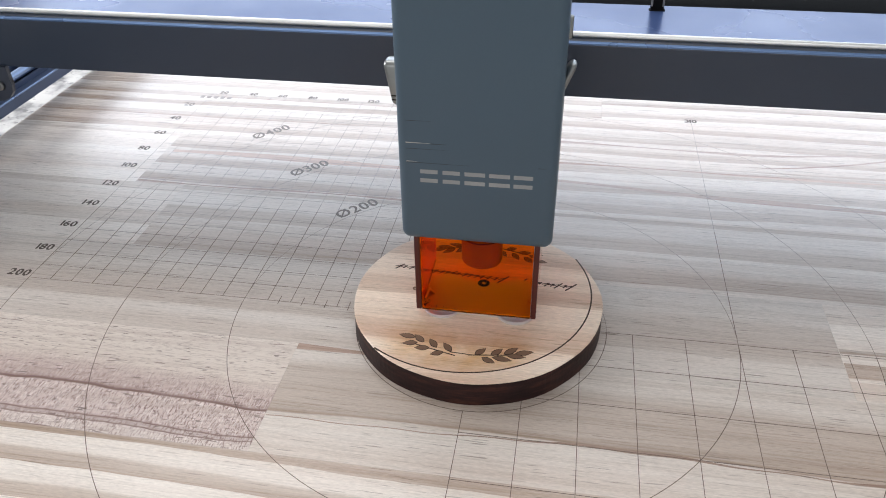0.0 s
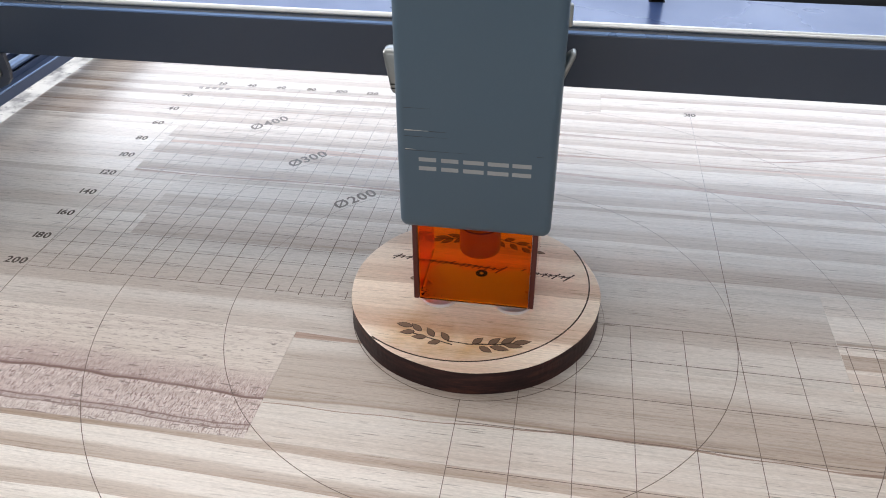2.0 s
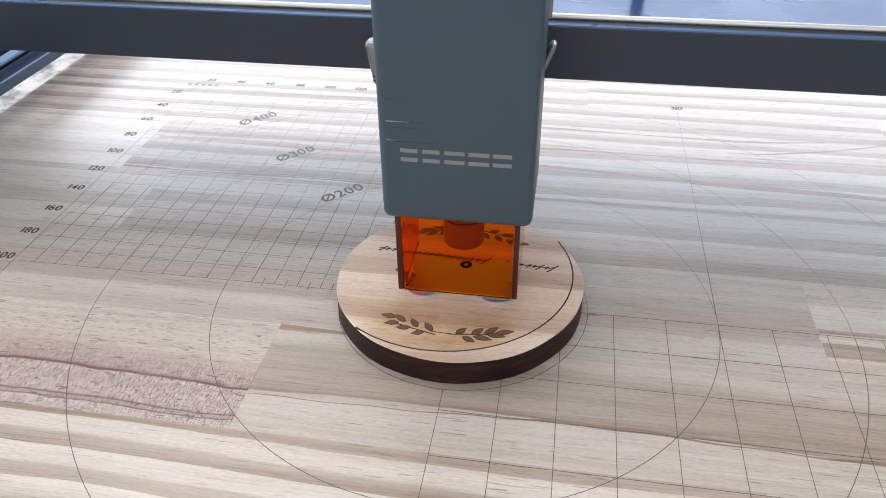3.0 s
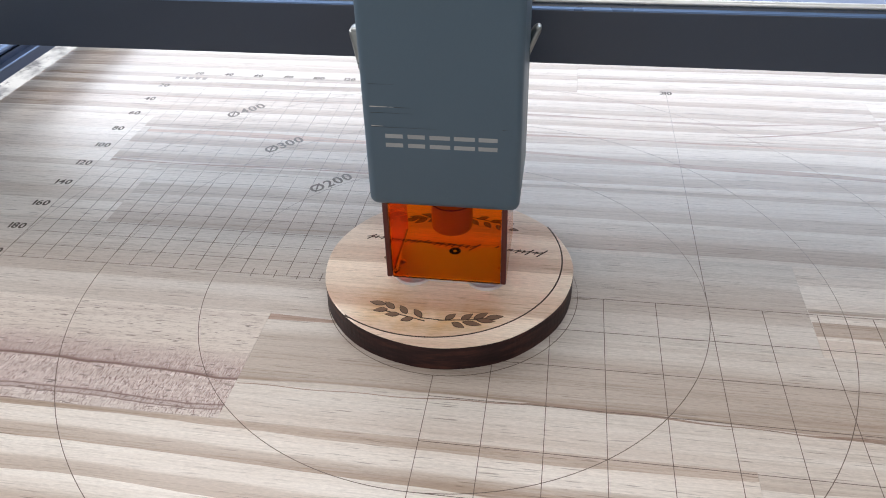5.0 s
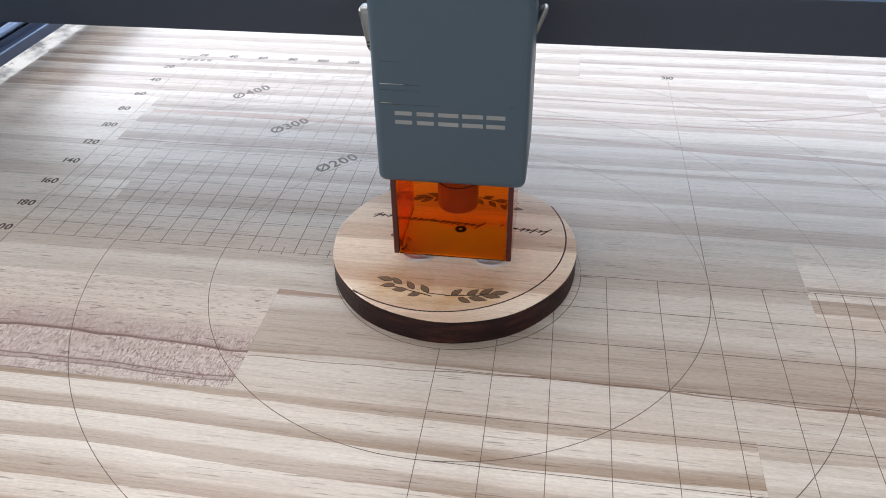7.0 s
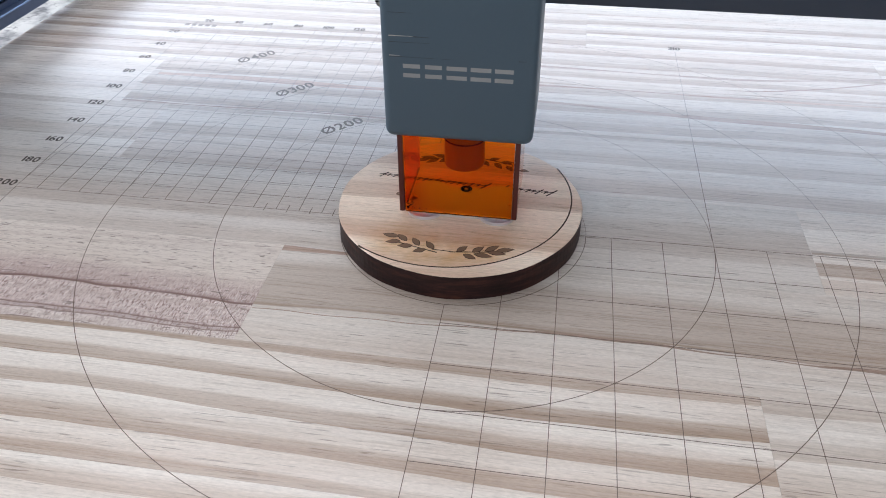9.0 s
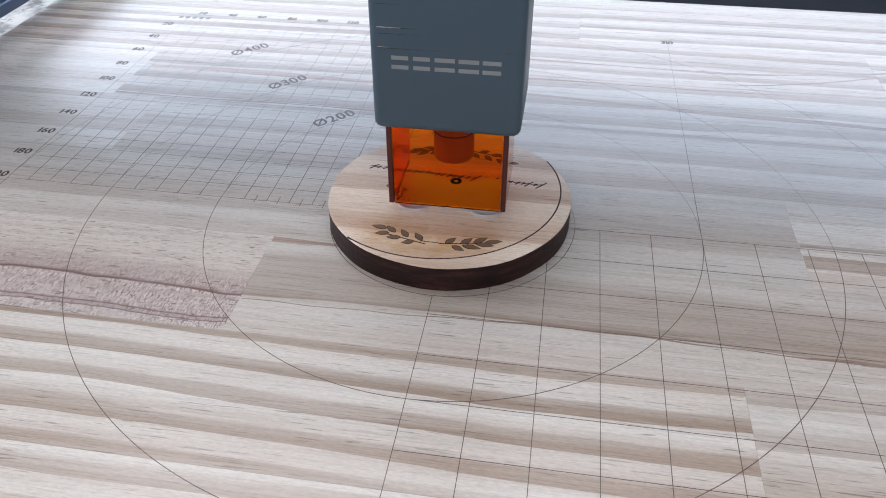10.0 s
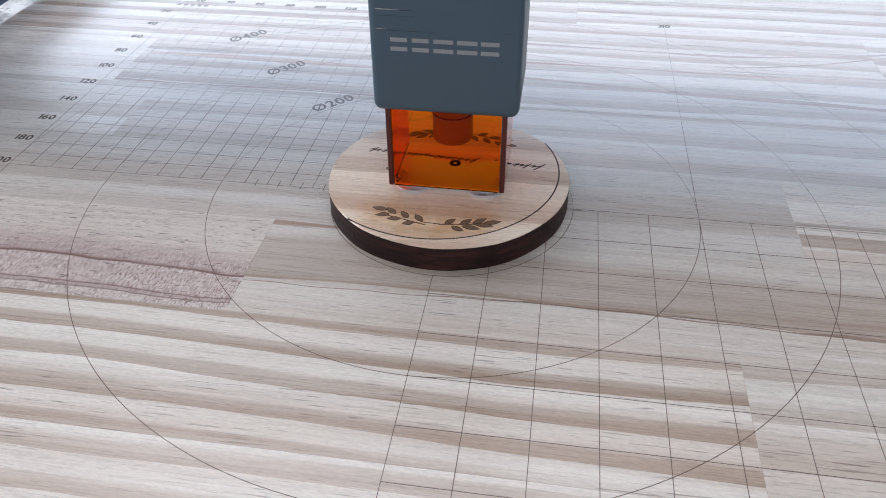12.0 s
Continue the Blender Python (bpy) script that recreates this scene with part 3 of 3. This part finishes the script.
for x0, x1 in ((0.0365, 0.0195), (0.0165, 0.0120), (0.0090, -0.0365)):
    x = x0
    while x > x1:
        tall = 0.0066 if x == x0 else rng.choice((0.0024, 0.0028, 0.0032, 0.0050))
        y = 0.0112 + 0.0045 * (0.036 - x) / 0.073
        part("script_bar", box(-0.0003, 0.0003, -tall / 2, tall / 2, Z - 0.0002, Z + 0.00003), LEAF_EDGE, disc, at=(x, y, 0), turn=-42)
        part("script_bar", box(-0.0013, 0.0013, -0.0002, 0.0002, Z - 0.0002, Z + 0.00004), LEAF_EDGE, disc, at=(x - 0.0008, y + 0.0004, 0), turn=22)
        x -= rng.uniform(0.0022, 0.0030)
# a small knot
part("knot", arc_ribbon(0.0007, 0.0009, 0, 360, Z - 0.0002, Z, 12), LEAF, disc, at=(-0.0255, 0.0015, 0))

# ---- the steel tag ----
tag_thing = thing("steel_tag", (0, 0.0004, THICK), "polished steel bone-shaped tag lying on the coaster", "tag")
pts = []
for cx, cy, a0, a1 in ((0.0142, -0.0064, -150, 62), (0.0142, 0.0064, -62, 150), (-0.0142, 0.0064, 30, 242), (-0.0142, -0.0064, 118, 330)):
    for k in range(19):
        a = radians(a0 + (a1 - a0) * k / 18)
        pts.append((cx + 0.0075 * math.cos(a), cy + 0.0075 * math.sin(a)))
part("plate", prism(pts, 0.0, 0.0013, 0.0003, 2), POLISHED, tag_thing)
part("hole_rim", arc_ribbon(0.0016, 0.0016, 0, 360, 0.0010, 0.00133, 24), BLACK, tag_thing, "dark small hole", (0, 0.0094, 0))

# ---- the laser head ----
HX, FRONT, BACK, LOW, HIGH = -0.0007, -0.0135, 0.027, 0.0460, 0.172
head = thing("laser_module", (HX, 0, 0), "slate grey laser module with orange acrylic shield on the beam", "laser module")
W = 0.0269
part("housing", box(-W, W, FRONT, BACK, LOW, HIGH, 0.0031, 5), HOUSING, head, smooth=True)
# the shield: three amber panes under the housing
SX, S0, S1, SF, SB = 0.0229, 0.0124, LOW + 0.004, -0.0114, 0.0225
part("shield_front", box(-SX + 0.0021, SX - 0.0021, SF, SF + 0.0018, S0, S1, 0.0004, 2), AMBER, head, "clear orange acrylic front pane")
for x in (-SX, SX - 0.002):
    pane = part("shield_side", box(x, x + 0.002, SF + 0.0009, SB, S0 + 0.0002, S1), AMBER, head, "clear orange acrylic side pane")
    part("pane_edge", box(x, x + 0.002, SF - 0.0002, SF + 0.0008, S0 + 0.0002, S1, 0.0003, 2), AMBER_EDGE, pane, "dark red polished pane edge")
part("nozzle", cylinder(0.0080, 0.0255, LOW + 0.002, 40, bevel=0.0006), NOZZLE, head, "dark round lens nozzle", (0, 0.008, 0), smooth=True)
part("nozzle_ring", arc_ribbon(0.0081, 0.0004, 0, 360, 0.0371, 0.0375, 40), SCRATCH, head, at=(0, 0.008, 0))
FACE = FRONT - 0.00004
# the maker's mark as plain bars
for x0, x1 in ((-0.0192, -0.0132), (-0.0115, -0.0056), (-0.0040, 0.0030), (0.0043, 0.0114), (0.0126, 0.0190)):
    for z in (0.0702, 0.0736):
        part("mark_bar", box(x0, x1, FACE, FRONT + 0.0004, z, z + 0.0015), LOGO, head)
for x0, x1, z, h, m in ((-0.0238, -0.0150, 0.0930, 0.00022, SCRATCH), (-0.0238, -0.0155, 0.0850, 0.0004, SCRATCH_BARE), (-0.0155, -0.0095, 0.0849, 0.00035, SCRATCH),
                        (-0.0238, -0.0092, 0.0828, 0.00022, SCRATCH), (-0.0238, -0.0200, 0.0780, 0.0003, SCRATCH_BARE), (-0.0238, -0.0015, 0.0776, 0.00022, SCRATCH),
                        (0.0205, 0.0232, 0.0783, 0.00022, SCRATCH)):
    bm = bmesh.new()
    edge = [(x0 + (x1 - x0) * k / 8, h * (0.5 - 0.055 * k + 0.1 * math.sin(k * 2.3 + x0 * 900))) for k in range(9)]
    ring = [(x, z + d) for x, d in edge] + [(x, z - d * 0.8) for x, d in edge[::-1]]
    front, rear = ([bm.verts.new((x, y, q)) for x, q in ring] for y in (FACE, FRONT + 0.0004))
    bm.faces.new(front)
    for k in range(len(ring)):
        bm.faces.new((front[k - 1], rear[k - 1], rear[k], front[k]))
    part("scratch", bm, m, head)
# slit and light strip on the right flank
part("side_slot", box(W - 0.0004, W + 0.00004, 0.019, 0.0205, 0.062, 0.094), BLACK, head)
part("side_clip", box(W - 0.001, W + 0.0012, 0.0225, 0.0255, 0.1095, 0.1175, 0.0008, 2), STEEL, head, "small steel side clip", smooth=True)
# soot specks on the inner side of the front pane
bm = bmesh.new()
rng = random.Random(9)
for k in range(34):
    x, z, r = -SX + 0.0026 + abs(rng.gauss(0, 0.0022)), S0 + 0.0008 + abs(rng.gauss(0, 0.0032)), rng.uniform(0.0001, 0.00022)
    box(x - r, x + r, SF + 0.00182, SF + 0.0020, z - r, z + r, bm=bm)
tagged(part("soot_specks", bm, BLACK, head, "dark soot specks on the pane"), kind="stuff")
# mounting plate and carriage behind
part("mount_plate", box(-0.024, 0.024, BACK - 0.001, BACK + 0.006, 0.082, 0.165, 0.001, 2), BEAM, head, "dark mounting plate")
part("carriage", box(-0.0255, 0.0255, BACK + 0.006, 0.0548, 0.056, 0.150, 0.002, 2), CARRIAGE, head, "grey carriage block")


def lever(x, z, half, sign, reach, lean):
    """A bent sheet lever with a curled top."""
    bm = bmesh.new()
    box(0, reach, -0.0035, 0.0035, -half, half, 0.0018, 4, bm)
    for v in bm.verts:
        v.co.x += lean * (v.co.z + half)
        v.co.x *= sign
        if v.co.z > half - 0.0045:
            v.co.y += (v.co.z - half + 0.0045) * 0.35
    lv = part("lever", bm, STEEL, head, "brushed steel clamp lever", (x, BACK + 0.002, z), smooth=True)
    for z in (-half + 0.0027, -half + 0.0043):
        part("lever_groove", box(*sorted((sign * 0.004, sign * (reach + lean * 0.0035 - 0.0006))), -0.00354, -0.0033, z - 0.0002, z + 0.0002), BLACK, lv)


lever(-W, 0.0880, 0.0085, -1, 0.0104, 0.2)
lever(W - 0.0045, 0.0925, 0.0062, 1, 0.0034, 0.42)

# ---- the engraver's frame: gantry beam, end plates, side rails ----
gantry = thing("laser_engraver_frame", (0, 0, TABLE), "dark anodised aluminium laser engraver frame standing over the board", "engraver frame")
B0 = 0.056
UPZ = -TABLE


def zed(profile):
    return [(y, z + UPZ) for y, z in profile]


part("beam", extruded(zed([(B0, 0.0742), (B0 + 0.038, 0.0742), (B0 + 0.038, 0.0975), (B0 + 0.003, 0.0975), (B0 + 0.003, 0.0962), (B0 + 0.0012, 0.0964), (B0 + 0.0003, 0.0960), (B0, 0.0952)]), -0.285, 0.285), BEAM, gantry)
part("beam_lip", extruded(zed([(B0 - 0.0002, 0.0957), (B0 + 0.0022, 0.0966), (B0 + 0.0022, 0.0969), (B0 + 0.0006, 0.0968), (B0 - 0.0002, 0.0963)]), -0.285, 0.285), BEAM_LIP, gantry, "satin lower lip with sky shine put in its blue colour")
part("beam_cover", extruded(zed([(B0 + 0.003, 0.0977), (B0 + 0.040, 0.0977), (B0 + 0.040, 0.0995), (B0 + 0.0042, 0.0995)]), -0.285, 0.285), BEAM_TOP, gantry, "satin top cover with the sky's reflected blue put in its colour")
part("beam_groove", extruded(zed([(B0 + 0.0010, 0.0969), (B0 + 0.0029, 0.0969), (B0 + 0.0029, 0.0976)]), -0.285, 0.285), BEAM, gantry, "dark groove below the cover")
# the cover edge's white highlight is put into its near-white metal
edge_profile = [(B0 + 0.0036 + 0.0012 * math.cos(radians(a)), 0.0985 + 0.0012 * math.sin(radians(a))) for a in range(0, 360, 10)]
part("cover_edge", extruded(zed(edge_profile), -0.285, 0.285), BRIGHT, gantry, "rounded metal cover edge with its highlight put in the pale colour", smooth=True)
clip = part("cable_clip", box(-0.0027, 0.0027, -0.0012, 0.0012, 0.0996 + UPZ, 0.114 + UPZ, 0.0006, 2), BLACK, gantry, "black cable clip", (0.0606, 0.0905, 0))
for x in (-0.0027, 0.0019):
    part("clip_edge", box(x, x + 0.0008, -0.0016, -0.0011, 0.1012 + UPZ, 0.114 + UPZ, 0.0002, 1), CARRIAGE, clip)
part("clip_slot", box(-0.0034, 0.0034, -0.0022, 0.0014, 0.0990 + UPZ, 0.0997 + UPZ, 0.0003, 1), BLACK, clip)
# sleeved cable behind the beam; black tray added to darken the gap and shade the board
bm = bmesh.new()
hoops = []
for k in range(49):
    x = -0.285 + 0.57 * k / 48
    y = B0 + 0.0690 + 0.012 * x + 0.0012 * math.sin(x * 19)
    z = 0.0900 + 0.0008 * math.sin(x * 13) + UPZ
    hoops.append([bm.verts.new((x, y + (0.0170 + 0.0002 * (k % 2)) * math.cos(a), z + 0.0095 * math.sin(a))) for a in (math.tau * j / 20 for j in range(20))])
for p, q in zip(hoops, hoops[1:]):
    for j in range(20):
        bm.faces.new((p[j - 1], p[j], q[j], q[j - 1]))
bm.faces.new(hoops[0])
bm.faces.new(hoops[-1][::-1])
part("cable_sleeve", bm, SLEEVE, gantry, "dark grey woven cable sleeve", smooth=True)
part("cable_tray", box(-0.285, 0.285, B0 + 0.0385, B0 + 0.098, 0.0755 + UPZ, 0.0790 + UPZ, 0.0005, 1), BLACK, gantry)


def side(sign):
    """One side rail with its rod, feet and the beam's end plate."""
    s = sign
    prof = [(-0.2889, 0.015), (-0.2889, 0.0205), (-0.2898, 0.0216), (-0.2942, 0.0216), (-0.2942, 0.0251), (-0.3027, 0.0251), (-0.3027, 0.0314),
            (-0.3239, 0.0314), (-0.3239, 0.015)]
    bm = bmesh.new()
    a = [bm.verts.new((-x * s, -0.31, z + UPZ)) for x, z in prof]
    b = [bm.verts.new((-x * s, 0.42, z + UPZ)) for x, z in prof]
    bm.faces.new(a)
    bm.faces.new(b[::-1])
    for k in range(len(prof)):
        j = (k + 1) % len(prof)
        bm.faces.new((a[k], b[k], b[j], a[j]))
    rail = part("side_rail", bm, RAIL, gantry)
    # guide rod, then a thin rod drawn as the rail edge's highlight
    for z, r, x in ((0.0279, 0.0027, -0.2969), (0.0213, 0.0006, -0.2892)):
        bm = cylinder(r, -0.36, 0.36, 20)
        bmesh.ops.rotate(bm, cent=(0, 0, 0), matrix=Matrix.Rotation(radians(90), 3, "X"), verts=bm.verts)
        bmesh.ops.translate(bm, vec=(-x * s, 0.055, z + UPZ), verts=bm.verts)
        part("rod", bm, ROD, rail, "steel rod on the rail with reflected sky put in its blue", smooth=True)
    for y in (-0.29, 0.40):
        part("foot", box(*sorted((0.324 * s, 0.350 * s)), y - 0.015, y + 0.015, 0.0, 0.035 + UPZ, 0.003, 2), BLACK, rail)
    # block added out of view on the rail, to cast shade on the board
    part("wheel_block", box(*sorted((0.2875 * s, 0.330 * s)), -0.010, 0.100, 0.0316 + UPZ, 0.140 + UPZ, 0.003, 2), PLATE, gantry, "grey block added out of view at the beam's end for shade")
    # end plate with rounded inner corner
    pts = [(0.2212 * s, 0.0745), (0.2208 * s, 0.0660), (0.2216 * s, 0.0625), (0.2236 * s, 0.0600), (0.2275 * s, 0.0580), (0.262 * s, 0.0540), (0.287 * s, 0.0540), (0.287 * s, 0.0745)]
    bm = bmesh.new()
    f = [bm.verts.new((x, B0 - 0.0022, z + UPZ)) for x, z in pts]
    g = [bm.verts.new((x, B0 - 0.0001, z + UPZ)) for x, z in pts]
    bm.faces.new(f)
    bm.faces.new(g[::-1])
    for k in range(len(pts)):
        j = (k + 1) % len(pts)
        bm.faces.new((f[k], g[k], g[j], f[j]))
    plate = part("end_plate", bm, PLATE, gantry, "grey end plate of the beam")
    bm = cylinder(0.0021, 0.0, 0.0016, 24, bevel=0.0004)
    bmesh.ops.rotate(bm, cent=(0, 0, 0), matrix=Matrix.Rotation(radians(90), 3, "X"), verts=bm.verts)
    bmesh.ops.translate(bm, vec=(0.2262 * s, B0 - 0.0022, 0.0657 + UPZ), verts=bm.verts)
    part("screw", bm, STEEL, plate, "round steel screw head", smooth=True)


side(-1)
side(1)
